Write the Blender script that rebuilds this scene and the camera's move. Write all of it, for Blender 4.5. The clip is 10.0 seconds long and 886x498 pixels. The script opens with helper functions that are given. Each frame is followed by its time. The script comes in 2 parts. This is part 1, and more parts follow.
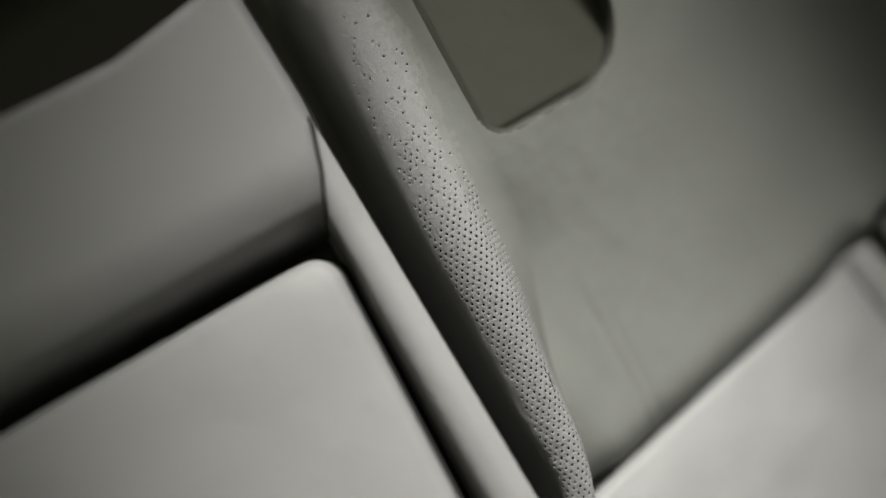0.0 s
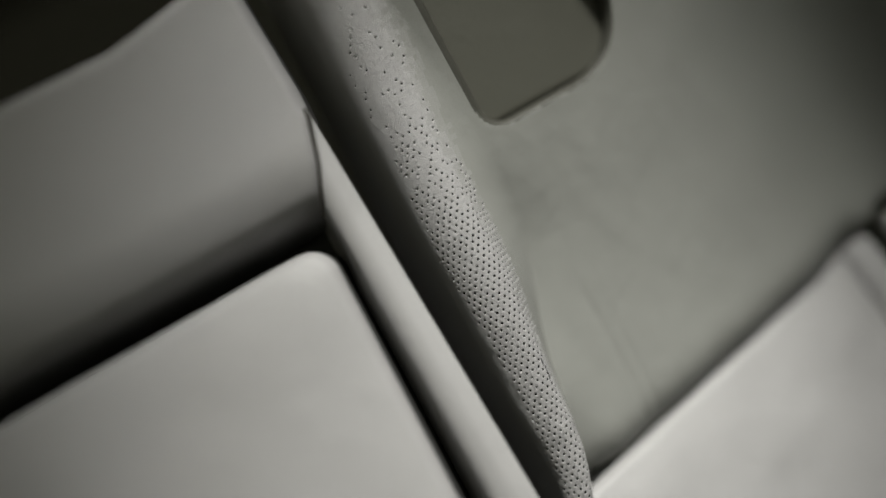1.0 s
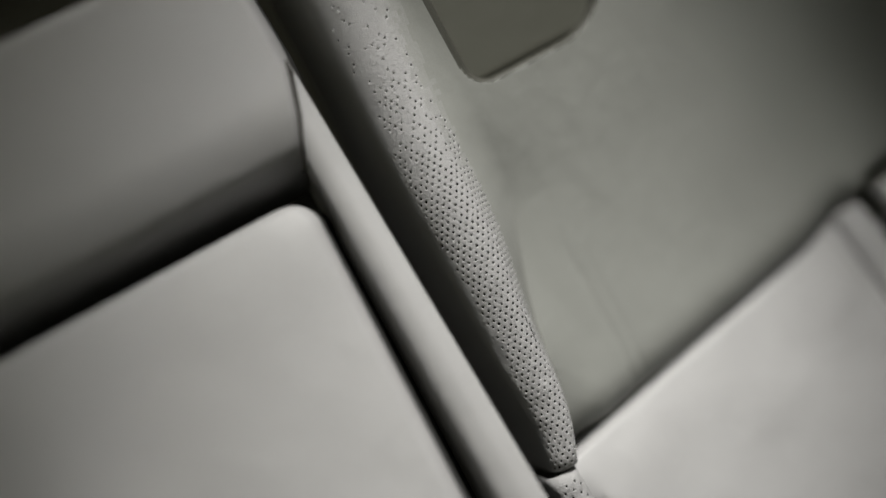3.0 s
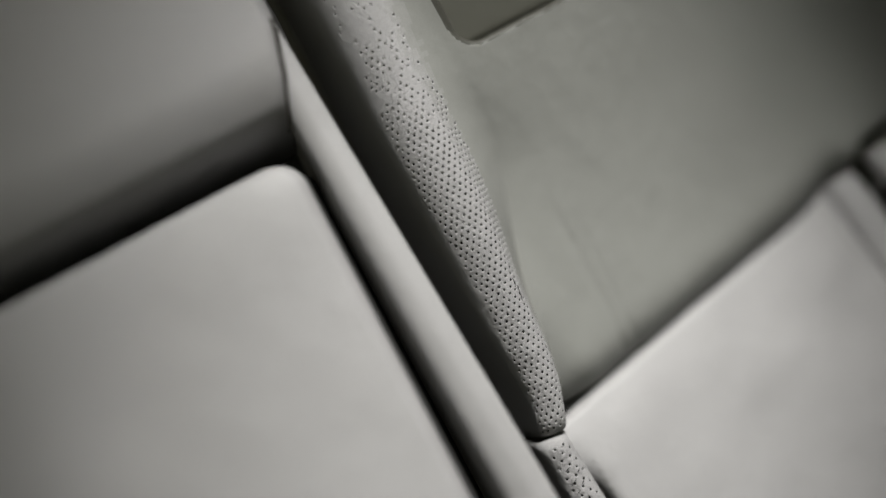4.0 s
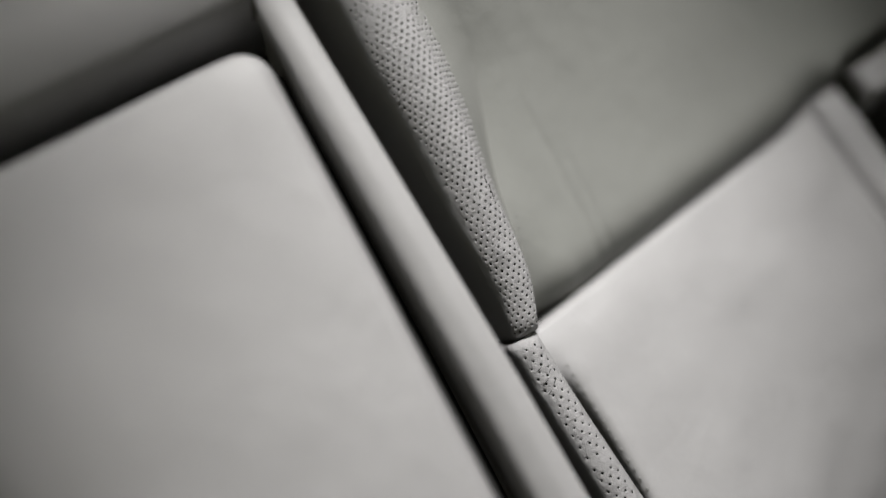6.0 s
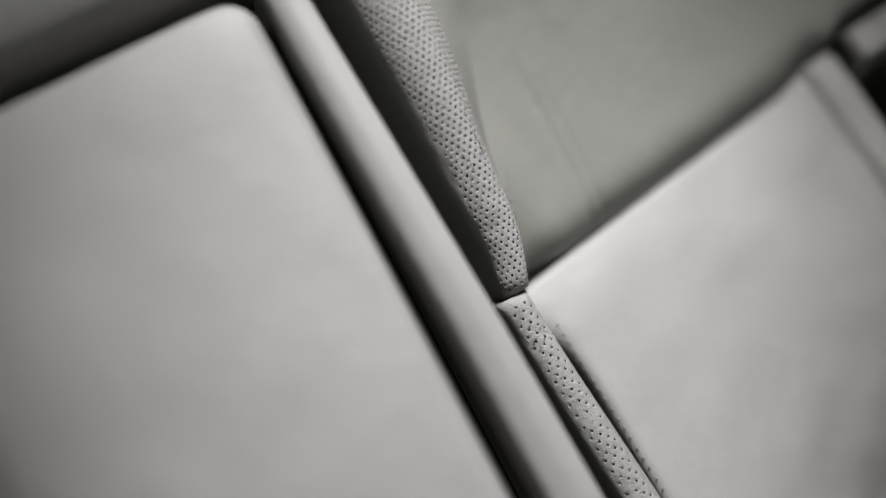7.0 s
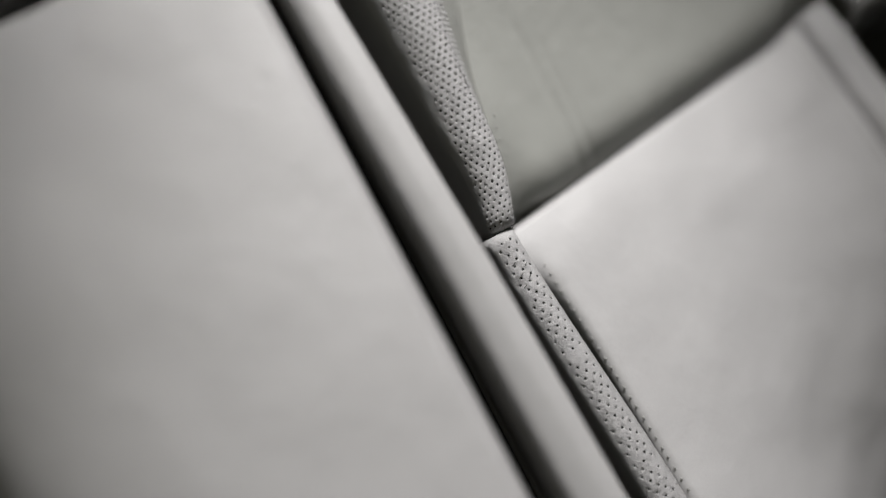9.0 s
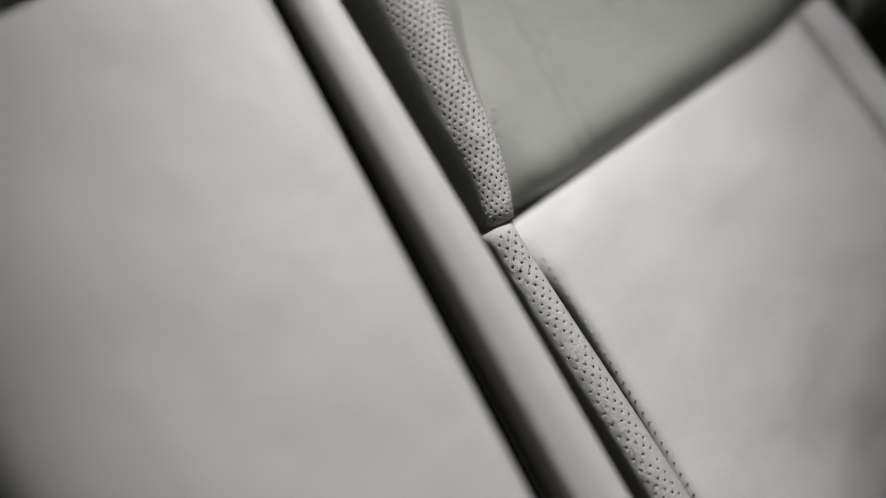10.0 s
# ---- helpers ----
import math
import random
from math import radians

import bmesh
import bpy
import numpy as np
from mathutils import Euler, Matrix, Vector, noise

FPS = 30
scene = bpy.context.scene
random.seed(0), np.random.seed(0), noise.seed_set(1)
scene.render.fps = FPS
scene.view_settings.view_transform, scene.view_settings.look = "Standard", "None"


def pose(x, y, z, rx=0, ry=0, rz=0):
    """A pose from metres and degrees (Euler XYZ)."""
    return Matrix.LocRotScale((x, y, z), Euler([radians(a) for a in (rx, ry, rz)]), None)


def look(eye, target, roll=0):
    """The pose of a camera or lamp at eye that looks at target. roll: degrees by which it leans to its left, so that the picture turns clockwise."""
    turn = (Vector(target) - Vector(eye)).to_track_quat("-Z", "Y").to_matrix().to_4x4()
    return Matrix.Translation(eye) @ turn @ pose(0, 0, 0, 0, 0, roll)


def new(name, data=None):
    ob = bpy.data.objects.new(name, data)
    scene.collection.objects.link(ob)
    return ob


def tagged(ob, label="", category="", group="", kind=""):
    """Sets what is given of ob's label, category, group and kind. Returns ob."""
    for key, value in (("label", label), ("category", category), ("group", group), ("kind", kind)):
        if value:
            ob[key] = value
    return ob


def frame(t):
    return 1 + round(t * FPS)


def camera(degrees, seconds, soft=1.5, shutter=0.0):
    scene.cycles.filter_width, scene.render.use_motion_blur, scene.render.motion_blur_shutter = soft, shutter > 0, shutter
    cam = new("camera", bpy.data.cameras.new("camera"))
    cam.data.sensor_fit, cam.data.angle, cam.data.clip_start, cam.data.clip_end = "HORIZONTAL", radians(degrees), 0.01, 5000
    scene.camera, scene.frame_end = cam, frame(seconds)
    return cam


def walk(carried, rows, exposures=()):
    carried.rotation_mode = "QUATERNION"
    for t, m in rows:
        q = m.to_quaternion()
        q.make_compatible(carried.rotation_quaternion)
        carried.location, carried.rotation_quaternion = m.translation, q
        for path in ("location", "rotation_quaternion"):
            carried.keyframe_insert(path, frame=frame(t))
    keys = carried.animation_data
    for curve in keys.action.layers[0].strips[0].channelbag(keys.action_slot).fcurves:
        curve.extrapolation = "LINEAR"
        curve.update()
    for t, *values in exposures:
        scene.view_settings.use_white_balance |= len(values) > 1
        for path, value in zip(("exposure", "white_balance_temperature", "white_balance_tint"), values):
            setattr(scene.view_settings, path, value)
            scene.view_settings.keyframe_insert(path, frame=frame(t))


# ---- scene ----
cam = camera(64.8, 10.0)
METRES, EYE, TILT, LEAN, TURN = 0.13, 0.9, 0.0, 31.0, 0.0
ROWS = [
    (0.0, 0.0, 0.0, 0.0, 0.0, 0.0, -0.0),
    (0.5, 0.0021, 0.0022, -0.0063, -0.03, -0.08, 0.01),
    (1.0, 0.0084, 0.0041, -0.0189, -0.05, -0.2, 0.02),
    (1.5, 0.0203, 0.0065, -0.0414, -0.03, -0.29, 0.02),
    (2.0, 0.0345, 0.0113, -0.0771, -0.01, -0.31, 0.02),
    (2.5, 0.0579, 0.0129, -0.1192, 0.13, -0.37, -0.07),
    (4.0, 0.1229, 0.0317, -0.2636, 0.23, -1.18, -0.04),
    (4.5, 0.1533, 0.038, -0.3448, 0.24, -1.49, -0.01),
    (5.0, 0.1806, 0.0466, -0.412, 0.25, -2.05, -0.05),
    (5.5, 0.2089, 0.0499, -0.4882, 0.32, -2.4, -0.03),
    (7.0, 0.2636, 0.0616, -0.6836, 0.2, -3.29, -0.06),
    (7.5, 0.2847, 0.0631, -0.7512, 0.25, -3.48, -0.05),
    (8.0, 0.3032, 0.0617, -0.8085, 0.36, -3.55, -0.04),
    (8.5, 0.3268, 0.0609, -0.8686, 0.6, -3.44, -0.1),
    (9.0, 0.3384, 0.0616, -0.9072, 0.72, -3.34, -0.07),
    (9.5, 0.3476, 0.0608, -0.927, 0.84, -3.34, -0.09),
    (10.0, 0.3472, 0.061, -0.9312, 0.84, -3.33, -0.08),
]
walk(cam, [(t, pose(0, 0, EYE, TILT, LEAN, TURN) @ pose(METRES * x, METRES * y, METRES * z, 90 + pitch, roll, yaw)) for t, x, y, z, yaw, pitch, roll in ROWS],
     exposures=[(0.0, -0.44, 6780, 5), (2.0, -0.42, 6760, 6), (4.5, -0.32, 6650, 8), (7.5, -0.20, 6590, 10), (10.0, -0.15, 6590, 10)])
import functools

cam.data.dof.use_dof = True
cam.data.dof.focus_distance = 0.322
cam.data.dof.aperture_fstop = 0.82

# ---- world and light ----
world = bpy.data.worlds.new("sky")
scene.world = world
world.use_nodes = True
_bg = world.node_tree.nodes["Background"]
_sky = world.node_tree.nodes.new("ShaderNodeTexSky")
_sky.sky_type = "NISHITA"
_sky.sun_disc = False
_sky.sun_elevation, _sky.sun_rotation = radians(40), radians(120)
world.node_tree.links.new(_sky.outputs["Color"], _bg.inputs["Color"])
_bg.inputs["Strength"].default_value = 0.05


def area_light(name, eye, target, sx, sy, watts, colour):
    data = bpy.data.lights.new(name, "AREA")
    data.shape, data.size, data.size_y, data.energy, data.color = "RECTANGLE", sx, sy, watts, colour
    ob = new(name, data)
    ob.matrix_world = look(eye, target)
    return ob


AIM = Vector((-0.012, 0.33, 0.655))
KEY = Vector((0.41, -0.43, 0.80)).normalized()
# Added key spot, source unseen; its narrow cone makes brightness fall off outward.
_spot = bpy.data.lights.new("added_key_spot", "SPOT")
_spot.energy, _spot.color = 113.0, (1.0, 0.985, 0.985)
_spot.spot_size, _spot.spot_blend, _spot.shadow_soft_size = radians(34), 1.0, 0.085
new("added_key_spot", _spot).matrix_world = look(AIM + 1.15 * KEY, AIM)
# Weak fill lamp added in front to lift the dark parts; no windscreen known.
area_light("added_fill", (-0.1, -1.02, 1.21), (0.0, 0.33, 0.85), 1.0, 0.4, 2.2, (1.0, 0.97, 0.74))


# ---- materials ----
def material(name):
    m = bpy.data.materials.new(name)
    m.use_nodes = True
    nt = m.node_tree
    return m, nt, nt.nodes["Principled BSDF"]


def leather(name, colour, grain=1350.0, relief=0.3, wrinkle=0.25, rough=0.5, vary=0.10):
    """Coated hide: pebbled grain, soft wrinkles, slight unevenness of colour and gloss."""
    m, nt, b = material(name)
    N, L = nt.nodes.new, nt.links.new
    co = N("ShaderNodeTexCoord")
    warp = N("ShaderNodeTexNoise")
    warp.inputs["Scale"].default_value = 260.0
    L(co.outputs["Object"], warp.inputs["Vector"])
    mix = N("ShaderNodeMixRGB")
    mix.blend_type = "ADD"
    mix.inputs["Fac"].default_value = 0.0016
    L(co.outputs["Object"], mix.inputs["Color1"])
    L(warp.outputs["Color"], mix.inputs["Color2"])
    vor = N("ShaderNodeTexVoronoi")
    vor.feature = "DISTANCE_TO_EDGE"
    vor.inputs["Scale"].default_value = grain
    L(mix.outputs["Color"], vor.inputs["Vector"])
    ramp = N("ShaderNodeMapRange")
    ramp.inputs["From Max"].default_value = 0.22
    L(vor.outputs["Distance"], ramp.inputs["Value"])
    wr = N("ShaderNodeTexNoise")
    wr.inputs["Scale"].default_value, wr.inputs["Detail"].default_value = 110.0, 2.0
    L(co.outputs["Object"], wr.inputs["Vector"])
    b1 = N("ShaderNodeBump")
    b1.inputs["Strength"].default_value, b1.inputs["Distance"].default_value = wrinkle, 0.003
    L(wr.outputs["Fac"], b1.inputs["Height"])
    b2 = N("ShaderNodeBump")
    b2.inputs["Strength"].default_value, b2.inputs["Distance"].default_value = relief, 0.0006
    L(ramp.outputs["Result"], b2.inputs["Height"])
    L(b1.outputs["Normal"], b2.inputs["Normal"])
    L(b2.outputs["Normal"], b.inputs["Normal"])
    big = N("ShaderNodeTexNoise")
    big.inputs["Scale"].default_value, big.inputs["Detail"].default_value = 14.0, 5.0
    L(co.outputs["Object"], big.inputs["Vector"])
    col = N("ShaderNodeMixRGB")
    col.inputs["Color1"].default_value = (*[c * (1 - vary) for c in colour], 1)
    col.inputs["Color2"].default_value = (*[min(1, c * (1 + vary)) for c in colour], 1)
    L(big.outputs["Fac"], col.inputs["Fac"])
    pore = N("ShaderNodeMixRGB")
    pore.blend_type = "MULTIPLY"
    pore.inputs["Fac"].default_value = 0.09
    L(col.outputs["Color"], pore.inputs["Color1"])
    L(ramp.outputs["Result"], pore.inputs["Color2"])
    L(pore.outputs["Color"], b.inputs["Base Color"])
    ro = N("ShaderNodeMapRange")
    ro.inputs["To Min"].default_value, ro.inputs["To Max"].default_value = rough - 0.07, rough + 0.07
    L(big.outputs["Fac"], ro.inputs["Value"])
    L(ro.outputs["Result"], b.inputs["Roughness"])
    b.inputs["Specular IOR Level"].default_value = 0.35
    return m


def plain(name, colour, rough=0.7, vary=0.2, scale=40.0, bump=0.1):
    m, nt, b = material(name)
    N, L = nt.nodes.new, nt.links.new
    co, no, mi, bu = N("ShaderNodeTexCoord"), N("ShaderNodeTexNoise"), N("ShaderNodeMixRGB"), N("ShaderNodeBump")
    no.inputs["Scale"].default_value, no.inputs["Detail"].default_value = scale, 6.0
    L(co.outputs["Object"], no.inputs["Vector"])
    mi.inputs["Color1"].default_value = (*[c * (1 - vary) for c in colour], 1)
    mi.inputs["Color2"].default_value = (*[c * (1 + vary) for c in colour], 1)
    L(no.outputs["Fac"], mi.inputs["Fac"])
    L(mi.outputs["Color"], b.inputs["Base Color"])
    bu.inputs["Strength"].default_value, bu.inputs["Distance"].default_value = bump, 0.002
    L(no.outputs["Fac"], bu.inputs["Height"])
    L(bu.outputs["Normal"], b.inputs["Normal"])
    b.inputs["Roughness"].default_value = rough
    return m


GREY = (0.356, 0.352, 0.352)
# Copy of the grey leather, darkened and greened for the backrest's dimmer light.
HIDE_SHADED = leather("shaded_sage_leather", (0.258, 0.262, 0.245), relief=0.15, wrinkle=0.12)
HIDE_SOFT = leather("grey_leather_smooth", GREY, relief=0.15, wrinkle=0.12)
HIDE_PERF = leather("grey_leather_perforated", GREY, grain=1450.0, relief=0.42, wrinkle=0.12, rough=0.44)
HIDE_CRUMPLED = leather("grey_leather_crumpled", GREY, grain=1150.0, relief=0.5, wrinkle=0.30, rough=0.44)
# Two steps between the grey and the backrest's shaded colour.
HIDE_SHADE_LOW = leather("grey_leather_slightly_shaded", (0.326, 0.325, 0.318), relief=0.38, wrinkle=0.12)
HIDE_SHADE_MID = leather("grey_leather_half_shaded", (0.291, 0.293, 0.280), relief=0.28, wrinkle=0.12)
RIM_SHADE = leather("opening_rim_shade", (0.055, 0.055, 0.046), relief=0.1, wrinkle=0.1)
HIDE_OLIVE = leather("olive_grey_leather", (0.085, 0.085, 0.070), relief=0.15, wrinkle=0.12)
CORD = plain("dark_brown_cord", (0.035, 0.032, 0.026), 0.8, scale=800.0)
# Black for hidden backs; on pad returns it is gap shade put into colour.
DARK = plain("black_backing_gap_shade", (0.012, 0.012, 0.011), 0.9)
CARPET = plain("charcoal_carpet", (0.03, 0.03, 0.03), 0.95, scale=300.0, bump=0.6)
LINING = plain("grey_lining", (0.24, 0.24, 0.226), 0.9, scale=200.0)
THREAD = plain("dark_grey_thread", (0.24, 0.24, 0.23), 0.7, scale=900.0)


# ---- mesh helpers ----
def part(name, bm, mat, parent=None, label="", smooth=True):
    me = bpy.data.meshes.new(name)
    bm.normal_update()
    bm.to_mesh(me)
    bm.free()
    for m in (mat if isinstance(mat, (list, tuple)) else (mat,)):
        me.materials.append(m)
    if smooth:
        me.shade_smooth()
    ob = new(name, me)
    ob.parent = parent
    if label:
        tagged(ob, label)
    return ob


def steps(a, b, d):
    n = max(2, int(round((b - a) / d)) + 1)
    return [a + (b - a) * i / (n - 1) for i in range(n)]


def sheet(xs, zs, depth, back=0.03):
    """A padded face seen along +y: depth(x, z) over a grid, with its rim drawn back to a closed rear."""
    bm = bmesh.new()
    at = {}
    for i, x in enumerate(xs):
        for j, z in enumerate(zs):
            at[i, j] = bm.verts.new((x, depth(x, z), z))
    for i in range(len(xs) - 1):
        for j in range(len(zs) - 1):
            k = [(i, j), (i + 1, j), (i + 1, j + 1), (i, j + 1)]
            if all(q in at for q in k):
                bm.faces.new([at[q] for q in k])
    loose = [v for v in bm.verts if not v.link_faces]
    bmesh.ops.delete(bm, geom=loose, context="VERTS")
    rim = [e for e in bm.edges if e.is_boundary]
    out = bmesh.ops.extrude_edge_only(bm, edges=rim)
    for v in (g for g in out["geom"] if isinstance(g, bmesh.types.BMVert)):
        v.co.y += back
    for f in (g for g in out["geom"] if isinstance(g, bmesh.types.BMFace)):
        f.material_index = 1
    return bm


def smooth01(a):
    a = min(1.0, max(0.0, a))
    return a * a * (3 - 2 * a)


def lerp_table(table, v):
    """Smooth interpolation in a short table of (v, value), rising v."""
    if v <= table[0][0]:
        return table[0][1]
    for (a, fa), (b, fb) in zip(table, table[1:]):
        if v <= b:
            return fa + (fb - fa) * (v - a) / (b - a)
    return table[-1][1]


def soft_table(table, v, w=0.014):
    return sum(lerp_table(table, v + k * w) * g for k, g in ((-1, 0.15), (-0.5, 0.22), (0, 0.26), (0.5, 0.22), (1, 0.15)))


def lip(d, r, depth):
    """How far a padded edge falls back at d inside its outline, over a rounding of width r."""
    if d >= r:
        return 0.0
    q = 1 - max(0.0, d) / r
    return depth * (1 - math.sqrt(max(0.0, 1 - q * q)))


def ease(d, r, depth, p=2.5):
    """A softer falling off towards an edge than lip()."""
    return depth * max(0.0, 1 - max(0.0, d) / r) ** p


def box(bm, lo, hi):
    r = bmesh.ops.create_cube(bm, size=1.0)
    for v in r["verts"]:
        v.co = Vector([(a + b) / 2 + c * (b - a) for a, b, c in zip(lo, hi, v.co)])
    return bm


# ---- the cabin round the seats; far side, front and roof added against sky light ----
def slab(name, lo, hi, mat, label, category):
    ob = part(name, box(bmesh.new(), lo, hi), mat, smooth=False)
    return tagged(ob, label, category, kind="structure")


slab("floor", (-1.0, -1.0, -0.05), (1.0, 1.3, 0.0), CARPET, "charcoal carpet floor of the car cabin", "floor")
slab("wall_far_side", (0.95, -1.0, 0.0), (1.0, 1.25, 1.65), LINING, "added unseen far side wall, grey lined, that keeps sky light out", "wall")
# unseen front wall, added to block the sky except round the fill
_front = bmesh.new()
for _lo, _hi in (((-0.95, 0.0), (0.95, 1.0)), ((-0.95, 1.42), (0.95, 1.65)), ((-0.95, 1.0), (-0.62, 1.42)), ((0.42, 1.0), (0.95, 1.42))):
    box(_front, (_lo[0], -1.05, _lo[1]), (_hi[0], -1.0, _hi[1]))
tagged(part("wall_front", _front, LINING, smooth=False), "added unseen front wall, grey lined, open for the fill lamp", "wall", kind="structure")
# unseen roof, added to block the sky except above the key spot
_roof = bmesh.new()
for _lo, _hi in (((-0.95, -1.05), (0.95, -0.72)), ((-0.95, 0.04), (0.95, 1.25)), ((-0.95, -0.72), (0.1, 0.04)), ((0.85, -0.72), (0.95, 0.04))):
    box(_roof, (*_lo, 1.65), (*_hi, 1.70))
tagged(part("ceiling", _roof, LINING, smooth=False), "added unseen grey fabric roof lining, open above the key spot", "ceiling", kind="structure")
slab("wall_rear", (-1.0, 1.25, 0.0), (1.0, 1.3, 1.7), LINING, "grey lined rear wall of the car cabin", "wall")
slab("wall_side", (-1.0, -1.0, 0.0), (-0.95, 1.25, 1.7), LINING, "grey lined side wall of the car cabin", "wall")


# ---- the padded side panel: upper pad, lower pad and edge roll ----
def base_left(x):
    return 0.293 + 0.27 * (x + 0.045) + 1.6 * max(0.0, -0.15 - x) ** 1.7


SEAM = [(0.925, -0.048), (0.931, -0.042), (0.938, -0.036), (0.955, -0.0275), (0.976, -0.0205), (0.99, -0.0195), (1.2, -0.0190)]


def top_edge(x):
    return lerp_table([(-0.12, 1.033), (-0.075, 1.035), (-0.0375, 1.044), (-0.02, 1.052)], x)


def upper_depth(x, z):
    side = lerp_table(SEAM, z) - x
    y = base_left(x) - 0.10 * max(0.0, z - 0.945) + 0.0009 * noise.noise((x * 20, z * 20, 11.0))
    y += ease(z - 0.931, 0.036, 0.015, 2.0) + ease(z - 0.931, 0.017, 0.06, 3.2) + lip(top_edge(x) - z, 0.009, 0.012)
    y += lip(side, 0.004, 0.006 if z < 0.976 else 0.016)
    return y


def upper_pad():
    bm = bmesh.new()
    rows = []
    for q in [0.5 - 0.5 * math.cos(math.pi * s) for s in steps(0, 1, 1 / 120)]:
        row = []
        for s in steps(0, 1, 1 / 110):
            off = 0.30 * (1 - math.sin(s * math.pi / 2))
            z = 0.931
            for _ in range(3):
                x = lerp_table(SEAM, z) - off
                z = 0.931 + q * (top_edge(x) - 0.931)
            row.append(bm.verts.new((x, upper_depth(x, z), z)))
        rows.append(row)
    return loft(bm, rows, 0.02)


def loft(bm, rows, back):
    for a, b in zip(rows, rows[1:]):
        for i in range(len(a) - 1):
            bm.faces.new((a[i], a[i + 1], b[i + 1], b[i]))
    rim = [e for e in bm.edges if e.is_boundary]
    out = bmesh.ops.extrude_edge_only(bm, edges=rim)
    for v in (g for g in out["geom"] if isinstance(g, bmesh.types.BMVert)):
        v.co.y += back
    # Drawn-back rim takes the black, so the gaps between pads stay shaded.
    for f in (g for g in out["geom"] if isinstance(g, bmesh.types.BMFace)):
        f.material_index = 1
    return bm


def lower_edge(z):
    e = -0.0440 - 0.050 * (0.90 - z)
    top, r = 0.9265, 0.015
    if z > top - r:
        e -= r - math.sqrt(max(0.0, r * r - (z - top + r) ** 2))
    return e


def lower_pad():
    bm = bmesh.new()
    rows = []
    for z in steps(0.45, 0.905, 0.006)[:-1] + steps(0.905, 0.9265, 0.0008):
        e = lower_edge(z)
        xs = [-0.246 + (e + 0.246) * (0.5 - 0.5 * math.cos(q * math.pi)) for q in steps(0, 1, 1 / 120)]
        rows.append([bm.verts.new((x, base_left(x) + 0.0013 * noise.noise((x * 17, z * 17, 7.0)) + 0.0004 * noise.noise((x * 55, z * 40, 9.0)) - 0.08 * (0.9 - z) + lip(0.9265 - z, 0.005, 0.008) + ease(0.9265 - z, 0.03, 0.004)
                                   + ease(x + 0.246, 0.06, 0.03) + lip(e - x, 0.0048, 0.007) + ease(e - x, 0.03, 0.0015), z)) for x in xs])
    return loft(bm, rows, 0.04)


def edge_roll():
    """Smooth roll between the lower pad and the seat, with a crisp outer edge."""
    prof = [(-0.066, 0.348), (-0.056, 0.347), (-0.0500, 0.343), (-0.0472, 0.3358)]
    prof += [(-0.0472 + 0.0082 * q, 0.3358 - 0.0252 * q) for q in (0.25, 0.5, 0.75)]
    for q in steps(0, 1, 1 / 20):
        a = math.radians(68 - 96 * q)
        prof.append((-0.0390 + 0.010 * (0.9272 - math.sin(a)), 0.3106 - 0.010 * (math.cos(a) - 0.3746)))
    prof += [(-0.0240, 0.3060), (-0.0220, 0.3070), (-0.0208, 0.3081), (-0.0203, 0.3090),
             (-0.0205, 0.3103), (-0.024, 0.32), (-0.034, 0.35)]
    bm = bmesh.new()
    rows = [[bm.verts.new((x - 0.016 * max(0.0, 0.75 - z) - 0.02 * max(0.0, 0.88 - z) * smooth01((-0.0285 - x) / 0.006), y - 0.07 * max(0.0, 0.93 - z) + 0.012 * smooth01((z - 0.895) / 0.03) * smooth01((-0.0350 - x) / 0.008), z))
             for x, y in prof] for z in steps(0.45, 0.89, 0.02) + steps(0.895, 1.0, 0.004)]
    for a, b in zip(rows, rows[1:]):
        for i in range(len(prof) - 1):
            # The return behind the crisp edge is black, for the shade beside it.
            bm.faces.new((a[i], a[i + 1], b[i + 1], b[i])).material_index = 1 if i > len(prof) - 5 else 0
    return bm


panel = tagged(new("padded_panel"), "grey leather padded side panel standing beside the seat", "padded panel")
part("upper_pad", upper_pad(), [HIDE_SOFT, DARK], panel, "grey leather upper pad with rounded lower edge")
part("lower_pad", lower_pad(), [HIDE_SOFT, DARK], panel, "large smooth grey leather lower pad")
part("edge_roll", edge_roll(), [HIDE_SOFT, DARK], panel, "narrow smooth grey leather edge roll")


def seam_cord():
    bm = bmesh.new()
    rings = []
    for i, z in enumerate(steps(0.9350, 0.978, 0.0007)):
        x = soft_table(SEAM, z, 0.004) + 0.0002
        y = 0.2992 + 0.008 * smooth01((0.948 - z) / 0.02)
        r = 0.0010 * (1 + 0.22 * math.sin(i * 1.9))
        rings.append([bm.verts.new((x + r * math.cos(q * math.pi / 4), y + r * math.sin(q * math.pi / 4), z)) for q in range(8)])
    for a, b in zip(rings, rings[1:]):
        for q in range(8):
            bm.faces.new((a[q], a[(q + 1) % 8], b[(q + 1) % 8], b[q]))
    bm.faces.new(rings[0])
    bm.faces.new(rings[-1])
    bmesh.ops.recalc_face_normals(bm, faces=bm.faces)
    return bm


part("seam_cord", seam_cord(), CORD, panel, "thin dark brown twisted seam cord")
part("backing", box(bmesh.new(), (-0.36, 0.345, 0.0), (-0.036, 0.37, 0.99)), DARK, panel, "black sheet added behind the pads, the gaps' shade in its colour", smooth=False)


# ---- the seat ----
def base_right(x):
    y = 0.350 + 0.35 * (x - 0.005)
    if x > 0.2:
        y -= 0.004 * smooth01((x - 0.2) / 0.045)
    return y


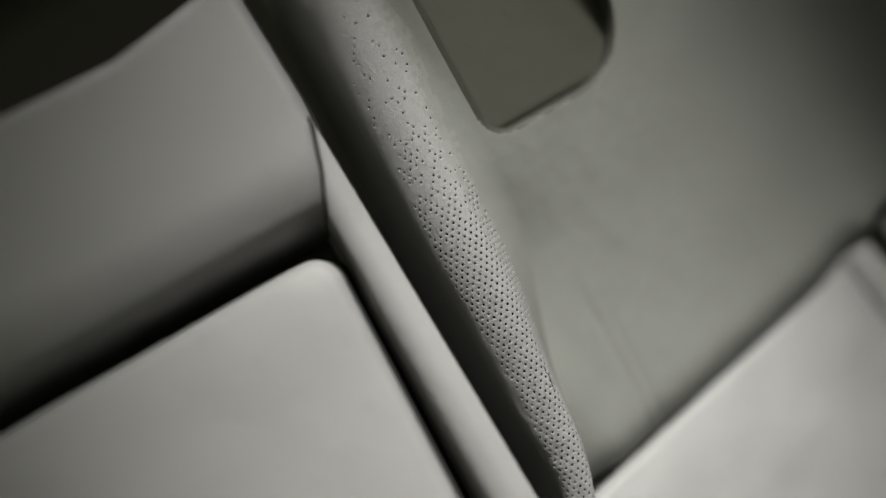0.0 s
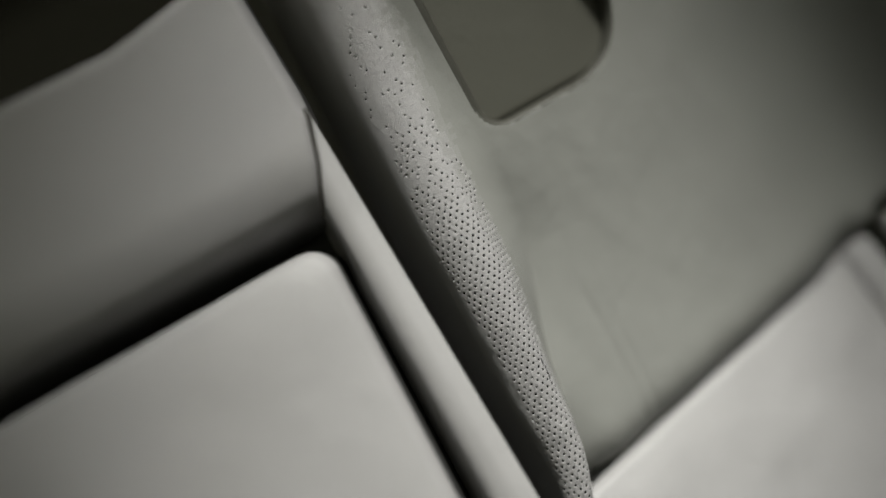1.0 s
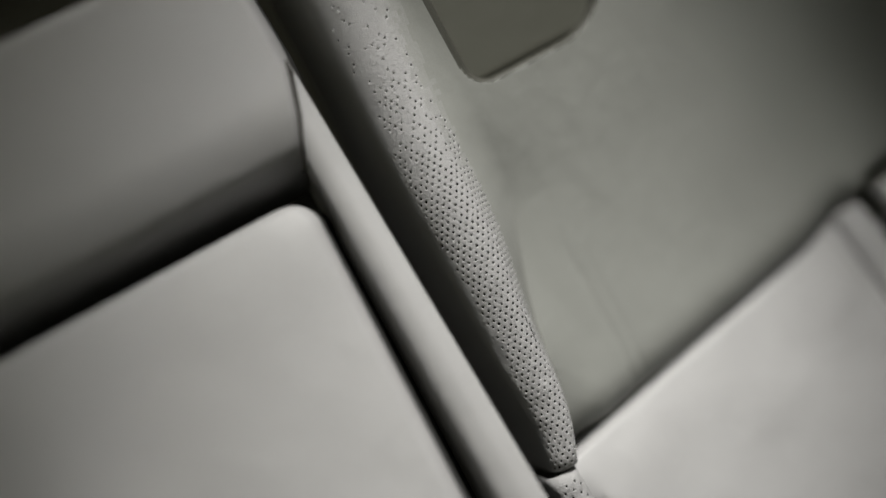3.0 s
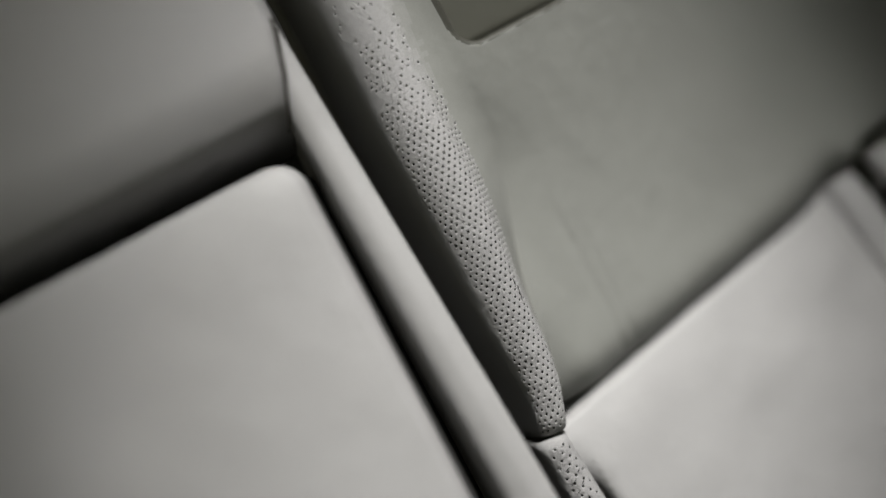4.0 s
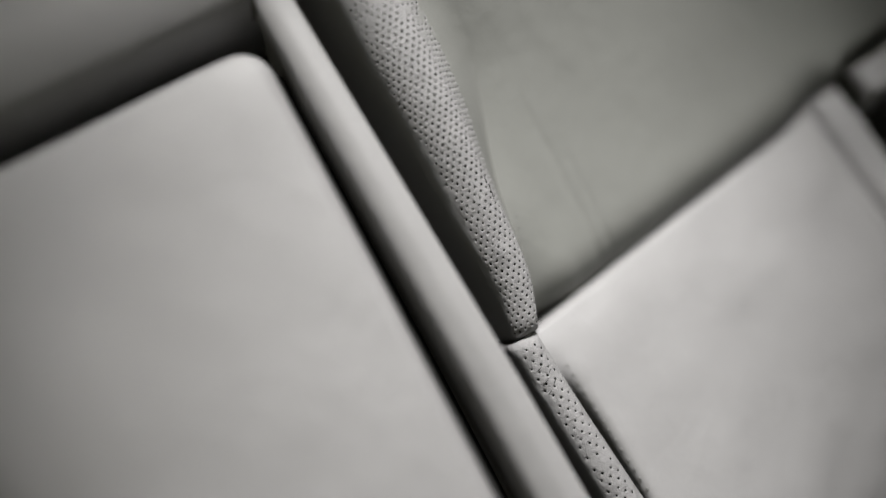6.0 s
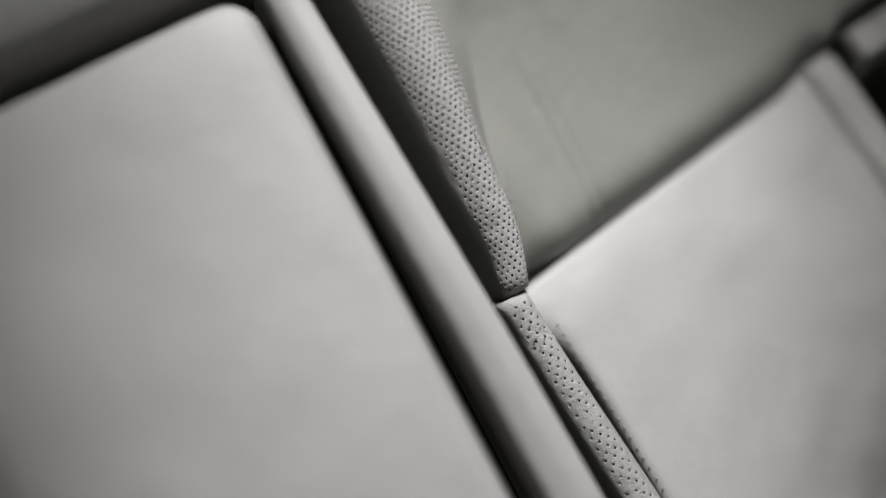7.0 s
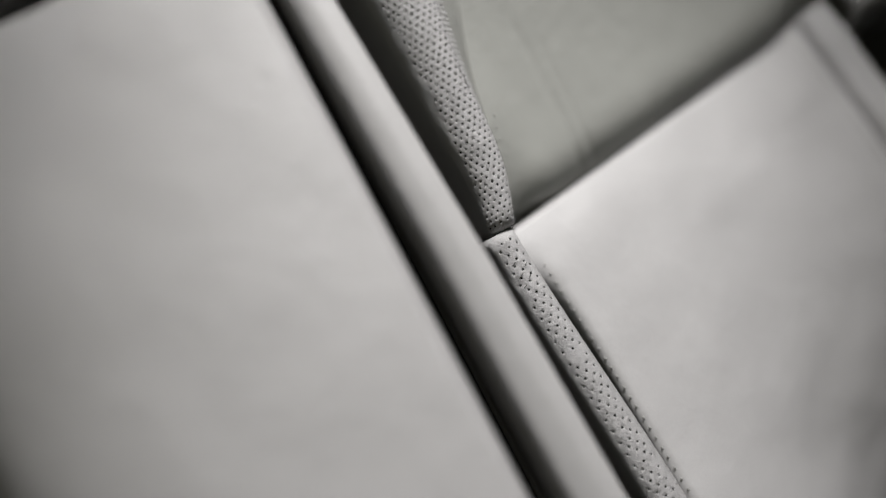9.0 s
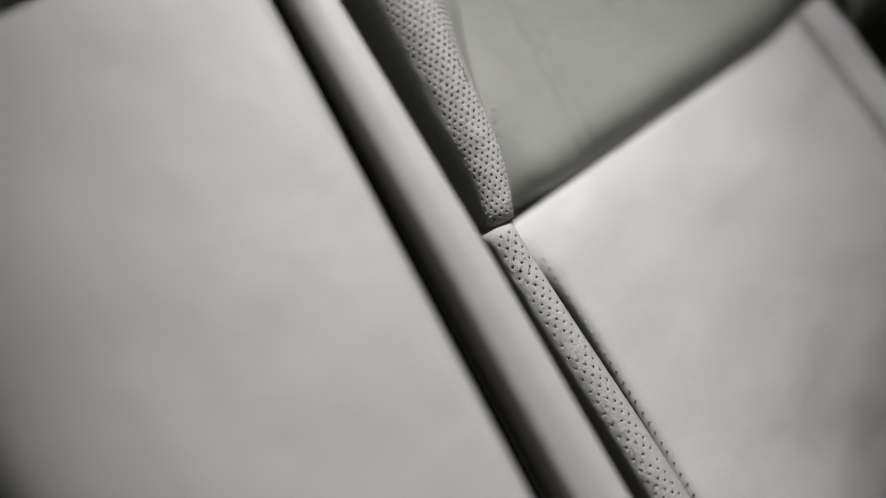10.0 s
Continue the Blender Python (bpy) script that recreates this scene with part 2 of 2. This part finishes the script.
def hole_sdf(x, z):
    """Signed distance (inside is negative) of the rounded opening in the backrest."""
    cx, cz, hx, hz, r = 0.0917, 1.04, 0.0459, 0.1090, 0.038 if x > 0.0917 else 0.014
    dx, dz = abs(x - cx) - hx + r, abs(z - cz) - hz + r
    return math.hypot(max(dx, 0), max(dz, 0)) + min(max(dx, dz), 0) - r


# the bolster's cross-section by height: crest, shoulder radius, inner radius and steepest turn
BOLSTER_X = [(0.752, -0.0072), (0.765, -0.0022), (0.78, 0.0012), (0.80, 0.0024), (0.83, 0.0059), (0.87, 0.0092), (0.90, 0.0108), (0.95, 0.0146), (1.0, 0.0190), (1.2, 0.0335)]
BOLSTER_L = [(0.752, 0.0100), (0.765, 0.0110), (0.80, 0.0155), (0.83, 0.0185), (0.90, 0.0210), (1.0, 0.0245), (1.2, 0.028)]
BOLSTER_R = [(0.752, 0.0025), (0.765, 0.0054), (0.78, 0.0074), (0.80, 0.0088), (0.83, 0.0080), (0.87, 0.0120), (0.90, 0.0125), (0.95, 0.0125), (1.0, 0.013), (1.2, 0.014)]
BOLSTER_A = [(0.80, 1.5), (0.82, 1.42), (0.85, 1.25), (0.87, 1.15), (0.90, 1.0), (0.95, 0.85), (1.0, 0.8), (1.2, 0.8)]
BOLSTER_K = [(0.82, 0.004), (0.87, 0.010), (0.95, 0.016), (1.2, 0.018)]


FLANK = 1.22


def bolster_y(z):
    return 0.318 + 0.008 * (1 - smooth01((z - 0.76) / 0.14)) + lip(z - 0.7552, 0.009, 0.006)


def seat_line(x):
    return 0.7525 + 0.05 * max(0.0, x) + 0.0060 * smooth01((x - 0.185) / 0.035)


def back_line(x):
    return seat_line(x) + 0.008 * smooth01((x - 0.230) / 0.012)


def lean(z):
    """How far the backrest comes forward towards its top."""
    d = min(0.26, max(0.0, z - 0.765))
    return 1.25 * d * d if d < 0.10 else 0.0125 + 0.25 * (d - 0.10) + 0.8 * (d - 0.10) ** 2


def back_face(x, z):
    y = base_right(x) - lean(z) * (0.45 + 0.55 * smooth01((x + 0.002) / 0.095) - 0.45 * smooth01((x - 0.14) / 0.12))
    y -= 0.007 * smooth01((z - 0.87) / 0.06) * smooth01((0.085 - x) / 0.06)
    y += 0.0011 * noise.noise((x * 28, z * 16, 1.0)) + 0.00025 * noise.noise((x * 90, z * 35, 2.0))
    y += 0.0006 * math.exp(-((x - 0.047 - 0.05 * (z - 0.77) - 0.002 * noise.noise((z * 40, 0, 0))) / 0.0028) ** 2) * smooth01((0.87 - z) / 0.05)
    y += 0.0005 * math.exp(-((x - 0.0545 - 0.06 * (z - 0.77) - 0.003 * noise.noise((z * 30, 5, 0))) / 0.0022) ** 2) * smooth01((0.84 - z) / 0.05)
    y += 0.008 * smooth01((0.03 - x) / 0.03) * smooth01((0.81 - z) / 0.05)
    return y + lip(z - back_line(x) + 0.004, 0.006, 0.010) \
        + ease(z - back_line(x) + 0.004, (0.031 + 0.035 * max(0.0, min(0.2, x))) * (1 - 0.6 * smooth01((x - 0.21) / 0.03)), 0.022, 3.2)


def back_depth(x, z):
    y = back_face(x, z)
    d = hole_sdf(x, z)
    if d < 0.0:
        y += lip(d + 0.006, 0.006, 0.03)
    return y


def soft_min(a, b, k):
    h = max(k - abs(a - b), 0.0) / k
    return min(a, b) - h * h * k / 4


Z_LOW, Z_STEP = 0.748, 0.001


@functools.lru_cache(maxsize=None)
def bolster_row(i):
    """Cross-section at one height: crest, shoulder radius, skin points from the crest inward with their run, crest shift."""
    z = Z_LOW + i * Z_STEP
    xc, r, top, k = (soft_table(t, z) for t in (BOLSTER_X, BOLSTER_R, BOLSTER_A, BOLSTER_K))
    y0 = bolster_y(z)
    arc = [(xc + r * math.sin(a), y0 + r * (1 - math.cos(a))) for a in steps(0, top, 0.05)]

    def inward(k):
        line, (x, y) = [], arc[-1]
        while y < back_face(x, z) + k and x < 0.1:
            x, y = x + 0.0004 * math.cos(top), y + 0.0004 * math.sin(top)
            line.append((x, y))
        return line or [arc[-1]]

    if inward(k)[-1][0] > 0.0440:
        lo, hi = 0.0002, k
        for _ in range(9):
            mid = (lo + hi) / 2
            lo, hi = (mid, hi) if inward(mid)[-1][0] < 0.0440 else (lo, mid)
        k = lo
    outline = arc + inward(k)
    pts = [(x, soft_min(y, back_face(x, z), k)) for x, y in outline]
    run = [0.0]
    for (xa, ya), (xb, yb) in zip(pts, pts[1:]):
        run.append(run[-1] + math.hypot(xb - xa, yb - ya))
    return xc, soft_table(BOLSTER_L, z), pts, run, pts[0][1]


def row_point(i, v):
    xc, rl, pts, run, y0 = bolster_row(i)
    if v < 0:
        a = max(-FLANK, v / rl)
        d = min(0.0, v + FLANK * rl)
        return xc + rl * math.sin(a) + d * math.cos(FLANK), y0 + rl * (1 - math.cos(a)) - d * math.sin(FLANK)
    if v >= run[-1]:
        d = v - run[-1]
        x, dive = pts[-1][0] + 0.9 * min(d, 0.0015), max(0.0, d - 0.0015)
        return x + 0.05 * dive, back_face(x, Z_LOW + i * Z_STEP) + 0.12 * min(d, 0.0015) + dive
    j = bisect_right(run, v)
    f = (v - run[j - 1]) / (run[j] - run[j - 1])
    return tuple(p + f * (q - p) for p, q in zip(pts[j - 1], pts[j]))


def bisect_right(run, v):
    lo, hi = 0, len(run)
    while lo < hi:
        mid = (lo + hi) // 2
        lo, hi = (mid + 1, hi) if run[mid] <= v else (lo, mid)
    return lo


def bolster_skin(z, v):
    """v runs over the skin in metres from the crest; to the inside it eases over into the backrest."""
    q = (z - Z_LOW) / Z_STEP
    i = int(math.floor(q))
    (xa, ya), (xb, yb) = row_point(i, v), row_point(i + 1, v)
    f = q - i
    swell = 0.0004 * noise.noise((z * 130, v * 200, 8.0)) * math.exp(-((z - 0.79) / 0.05) ** 2)
    return Vector((xa + f * (xb - xa), ya + f * (yb - ya) + swell, z))


def bolster_end(z):
    """Where the bolster's skin meets the backrest."""
    return bolster_row(max(8, int(round((z - Z_LOW) / Z_STEP))))[2][-1][0]


def arc_length(z):
    return soft_table(BOLSTER_R, z) * soft_table(BOLSTER_A, z)


def perforated(z0, z1, v0, v1, cz, cv, skin, chance, radius=0.00062, end=None, seed=3, other=None):
    """Leather skin with real round holes in a staggered grid: each other cell holds one."""
    rng = random.Random(seed)
    nz, nv = round((z1 - z0) / cz), round((v1 - v0) / cv)
    cz, cv = (z1 - z0) / nz, (v1 - v0) / nv
    bm = bmesh.new()
    at = {}

    def vert(z, v, key, sink=0.0):
        if key not in at:
            p = skin(z, v)
            if sink or end:
                e = 0.0006
                n = (skin(z + e, v) - skin(z - e, v)).cross(skin(z, v + e) - skin(z, v - e)).normalized()
                if n.y > 0:
                    n = -n
                p = p - n * (sink + (end(z) if end else 0.0))
            at[key] = bm.verts.new(p)
        return at[key]

    for i in range(nz):
        for j in range(nv):
            za, va = z0 + i * cz, v0 + j * cv
            ring = []
            for a, b in ((0, 0), (1, 0), (2, 0), (2, 1), (2, 2), (1, 2), (0, 2), (0, 1)):
                ring.append(vert(za + a * cz / 2, va + b * cv / 2, (2 * i + a, 2 * j + b)))
            zc, vc = za + cz / 2, va + cv / 2
            if (i + j) % 2 == 0 and rng.random() < chance(zc, vc):
                zc += rng.uniform(-0.09, 0.09) * cz
                vc += rng.uniform(-0.07, 0.07) * cv
                rad = radius * rng.uniform(0.85, 1.1) * (1 - 0.28 * smooth01((zc - 0.88) / 0.08))
                loops = []
                for k, (g, s) in enumerate(((1.25, 0.0), (1.0, 0.00022), (0.93, 0.0016))):
                    loops.append([vert(zc - g * rad * math.cos(math.pi / 4 + q * math.pi / 4), vc - g * rad * math.sin(math.pi / 4 + q * math.pi / 4),
                                       ("h", i, j, k, q), s) for q in range(8)])
                prev = ring
                for k, lp in enumerate(loops):
                    for q in range(8):
                        f = bm.faces.new((prev[q], prev[(q + 1) % 8], lp[(q + 1) % 8], lp[q]))
                        f.material_index = 1 if k == 2 else 0
                        f.smooth = True
                    prev = lp
                bm.faces.new(prev).material_index = 1
            else:
                m = vert(zc, vc, ("c", i, j))
                for q in range(8):
                    bm.faces.new((ring[q], ring[(q + 1) % 8], m))
    for (kind, i, j), v in ((k, v) for k, v in at.items() if other and len(k) == 3):
        zone = other(z0 + (i + 0.5) * cz, v0 + (j + 0.5) * cv)
        if zone:
            for f in v.link_faces:
                f.material_index = zone
    bmesh.ops.recalc_face_normals(bm, faces=bm.faces)
    return bm


def upper_chance(z, v):
    if v < -0.0098 - 0.006 * smooth01((z - 0.80) / 0.1) or z < 0.758 or z > 1.015 or v > arc_length(z) + 0.010 - 0.007 * smooth01((z - 0.91) / 0.03):
        return 0.0
    return 1.0 - 0.80 * smooth01((z - 0.886) / 0.090) - 0.07 * smooth01((z - 0.97) / 0.03)


def skin_zone(z, v):
    """Which hide covers this spot: perforated, two steps towards the shaded copy, the shaded sage copy."""
    d = v - arc_length(z) + 0.005 * noise.noise((z * 420, v * 420, 4.0))
    return 4 if d > 0.009 else 3 if d > 0.004 else 2 if d > -0.001 else 0


seat = tagged(new("car_seat"), "light grey leather car seat with perforated side bolster", "car seat")


def backrest():
    bm = bmesh.new()
    at = {}
    xs = steps(-0.004, 0.040, 0.001) + steps(0.0408, 0.146, 0.0008) + steps(0.148, 0.16, 0.002) + steps(0.164, 0.42, 0.005)
    us = steps(0.0, 0.05, 0.0015) + steps(0.052, 0.164, 0.002) + steps(0.1648, 0.215, 0.0008) + steps(0.217, 0.44, 0.002)
    for i, x in enumerate(xs):
        for j, u in enumerate(us):
            z = back_line(x) - 0.004 + u
            if hole_sdf(x, z) > -0.006:
                gap = bolster_end(z) - x
                sunk = 0.0012 * smooth01((gap - 0.0015) / 0.003) + 0.09 * smooth01((gap - 0.004) / 0.03)
                at[i, j] = bm.verts.new((x, back_depth(x, z) + sunk, z))
    grid_faces(bm, at, len(xs), len(us), 0.03)
    # Inner lip goes near-black olive: the opening's shadow put into its colour.
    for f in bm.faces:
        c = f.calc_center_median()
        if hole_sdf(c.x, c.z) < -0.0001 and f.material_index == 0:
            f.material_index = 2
    return bm


def grid_faces(bm, at, ni, nj, back):
    for i in range(ni - 1):
        for j in range(nj - 1):
            k = [(i, j), (i + 1, j), (i + 1, j + 1), (i, j + 1)]
            if all(q in at for q in k):
                bm.faces.new([at[q] for q in k])
    bmesh.ops.delete(bm, geom=[v for v in bm.verts if not v.link_faces], context="VERTS")
    out = bmesh.ops.extrude_edge_only(bm, edges=[e for e in bm.edges if e.is_boundary])
    for v in (g for g in out["geom"] if isinstance(g, bmesh.types.BMVert)):
        v.co.y += back
    for f in (g for g in out["geom"] if isinstance(g, bmesh.types.BMFace)):
        f.material_index = 1
    return bm


part("backrest", backrest(), [HIDE_SHADED, DARK, RIM_SHADE], seat, "smooth leather backrest with rounded opening, its shade put into a sage-grey colour")
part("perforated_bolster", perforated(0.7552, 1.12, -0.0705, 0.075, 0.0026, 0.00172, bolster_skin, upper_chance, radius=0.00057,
                                       other=skin_zone), [HIDE_PERF, DARK, HIDE_SHADE_LOW, HIDE_SHADE_MID, HIDE_SHADED], seat,
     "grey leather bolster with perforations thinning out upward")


def cushion_depth(x, u):
    y = 0.350 + 0.40 * (min(x, 0.2) - 0.005) - 0.20 * u + lip(x + 0.0025, 0.010, 0.022) * smooth01((u - 0.006) / 0.06)
    y += lip(u, 0.0028, 0.007) + ease(u, 0.035, 0.0035) + lip(0.2310 - x, 0.004, 0.03)
    y += 0.0016 * noise.noise((x * 26, u * 30, 5.0)) + 0.0003 * noise.noise((x * 90, u * 70, 6.0))
    y += 1.3 * max(0.0, u - 0.03) ** 2 * smooth01(x / 0.12) * (1 - smooth01((x - 0.18) / 0.03))
    y += 0.004 * math.exp(-((x - 0.2085) / 0.003) ** 2)
    return y


def cushion(xs):
    bm = bmesh.new()
    at = {}
    us = steps(0.0, 0.012, 0.0006) + steps(0.014, 0.05, 0.002) + steps(0.054, 0.30, 0.006)
    for i, x in enumerate(xs):
        for j, u in enumerate(us):
            at[i, j] = bm.verts.new((x, cushion_depth(x, u), seat_line(x) - 0.0005 - u))
    return grid_faces(bm, at, len(xs), len(us), 0.03)


part("cushion", cushion(steps(-0.008, 0.199, 0.003) + steps(0.200, 0.2083, 0.0008)), [HIDE_SOFT, DARK], seat, "smooth light grey leather cushion")
part("cushion_border", cushion(steps(0.2087, 0.2310, 0.0007)), [HIDE_SOFT, DARK], seat, "narrow grey leather border strip")


def outer_depth(x, z):
    """Upper end of the bolster beyond the cushion; its flank falls away below."""
    u = 0.7765 + 0.05 * (x - 0.235) - z
    y = 0.425 + 0.25 * (x - 0.2390) - 0.30 * min(u, 0.02) + lip(x - 0.2390, 0.002, 0.010) + lip(u, 0.004, 0.008)
    return y + 0.09 * smooth01((u - 0.018 - 0.12 * (x - 0.235)) / 0.04)


# Its sides take dark olive: the shadow on its left put into colour.
part("outer_bolster", sheet(steps(0.2390, 0.44, 0.0015), steps(0.66, 0.7735, 0.0015), outer_depth, back=0.02), [HIDE_SOFT, HIDE_OLIVE], seat,
     "light grey leather outer bolster end")


def lower_skin(z, v):
    s = smooth01((0.75 - z) / 0.16)
    xc = -0.0108 + 0.0030 * s
    y0 = 0.326 - 0.08 * max(0.0, 0.74 - z) + lip(0.755 - z, 0.006, 0.005)
    y0 += 0.00035 * noise.noise((z * 190, v * 300, 3.0)) * (0.5 + math.exp(-((z - 0.735) / 0.015) ** 2))
    if v < 0:
        r = 0.0085
        if v < -FLANK * r:
            d = v + FLANK * r
            return Vector((xc - r * math.sin(FLANK) + d * math.cos(FLANK), y0 + r * (1 - math.cos(FLANK)) - d * math.sin(FLANK), z))
    else:
        r = 0.0072 + 0.0025 * s
    a = min(1.9, v / r)
    return Vector((xc + r * math.sin(a), y0 + r * (1 - math.cos(a)), z))


part("lower_bolster", perforated(0.459, 0.755, -0.030, 0.020, 0.0030, 0.0025, lower_skin,
                                 lambda z, v: 0.0 if (v < -0.006 or v > 0.0085 or z > 0.751) else 0.92, radius=0.00058, seed=9), [HIDE_CRUMPLED, DARK], seat,
     "grey leather lower bolster with wrinkles and perforations")


def pad_depth(x, z):
    d = min(0.1405 - x, z - 0.9285, (z - 0.9285 + 0.1405 - x - 0.019) * 0.75)
    return 0.340 + 0.30 * (x - 0.05) - 0.25 * (z - 0.95) + lip(d, 0.010, 0.03)


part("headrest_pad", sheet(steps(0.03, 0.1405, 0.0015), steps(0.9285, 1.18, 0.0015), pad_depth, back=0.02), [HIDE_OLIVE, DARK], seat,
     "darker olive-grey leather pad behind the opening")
part("seat_core", box(bmesh.new(), (-0.012, 0.47, 0.0), (0.42, 0.55, 1.2)), DARK, seat, "black seat core", smooth=False)


# ---- stitches ----
def stitch_mesh():
    bm = bmesh.new()
    bmesh.ops.create_uvsphere(bm, u_segments=8, v_segments=5, radius=1.0)
    for v in bm.verts:
        v.co = Vector((v.co.x * 0.00045, v.co.y * 0.0003, v.co.z * 0.0009))
    me = bpy.data.meshes.new("stitch")
    bm.to_mesh(me)
    bm.free()
    me.shade_smooth()
    me.materials.append(THREAD)
    return me


STITCH = stitch_mesh()
STITCH_DARK = STITCH.copy()
STITCH_DARK.materials[0] = DARK


def stitch(place, lean):
    ob = new("stitch", STITCH)
    ob.parent = seat
    ob.matrix_world = pose(*place, 0, lean, 0)


for i in range(9):
    z = 0.760 + 0.0056 * i
    x = 0.0035 + 0.0195 * ((z - 0.760) / 0.056) ** 1.25
    stitch((x, back_depth(x, z) - 0.0002, z), 22)
for i in range(30):
    u = 0.022 + 0.0052 * i + random.uniform(-0.0006, 0.0006)
    x = 0.0012 + 0.0026 * smooth01(u / 0.12)
    stitch((x, cushion_depth(x, u) - 0.0002, seat_line(x) - 0.0005 - u), -4)


# two short cracks along the inner edge of the bolster
for z, v, turn in ((0.8275, 0.0072, 12), (0.8195, 0.0074, 16), (0.8235, 0.0079, 10)):
    crack = new("crease", STITCH_DARK)
    crack.parent = seat
    p = bolster_skin(z, v)
    crack.matrix_world = pose(p.x, p.y - 0.0001, p.z, 0, turn, 0) @ Matrix.Diagonal((0.45, 0.6, 2.6, 1))

# creases below the joint of the two bolsters; black slivers for their shade
for z, v, turn, size in ((0.7335, -0.0010, 62, 2.6), (0.7310, 0.0020, 48, 3.0), (0.7285, -0.0015, 66, 2.0), (0.7365, 0.0030, 55, 2.0), (0.7400, -0.0005, 70, 1.7)):
    crack = new("crease", STITCH_DARK)
    crack.parent = seat
    p = lower_skin(z, v)
    crack.matrix_world = pose(p.x, p.y, p.z, 0, turn, 0) @ Matrix.Diagonal((0.35, 0.5, size, 1))
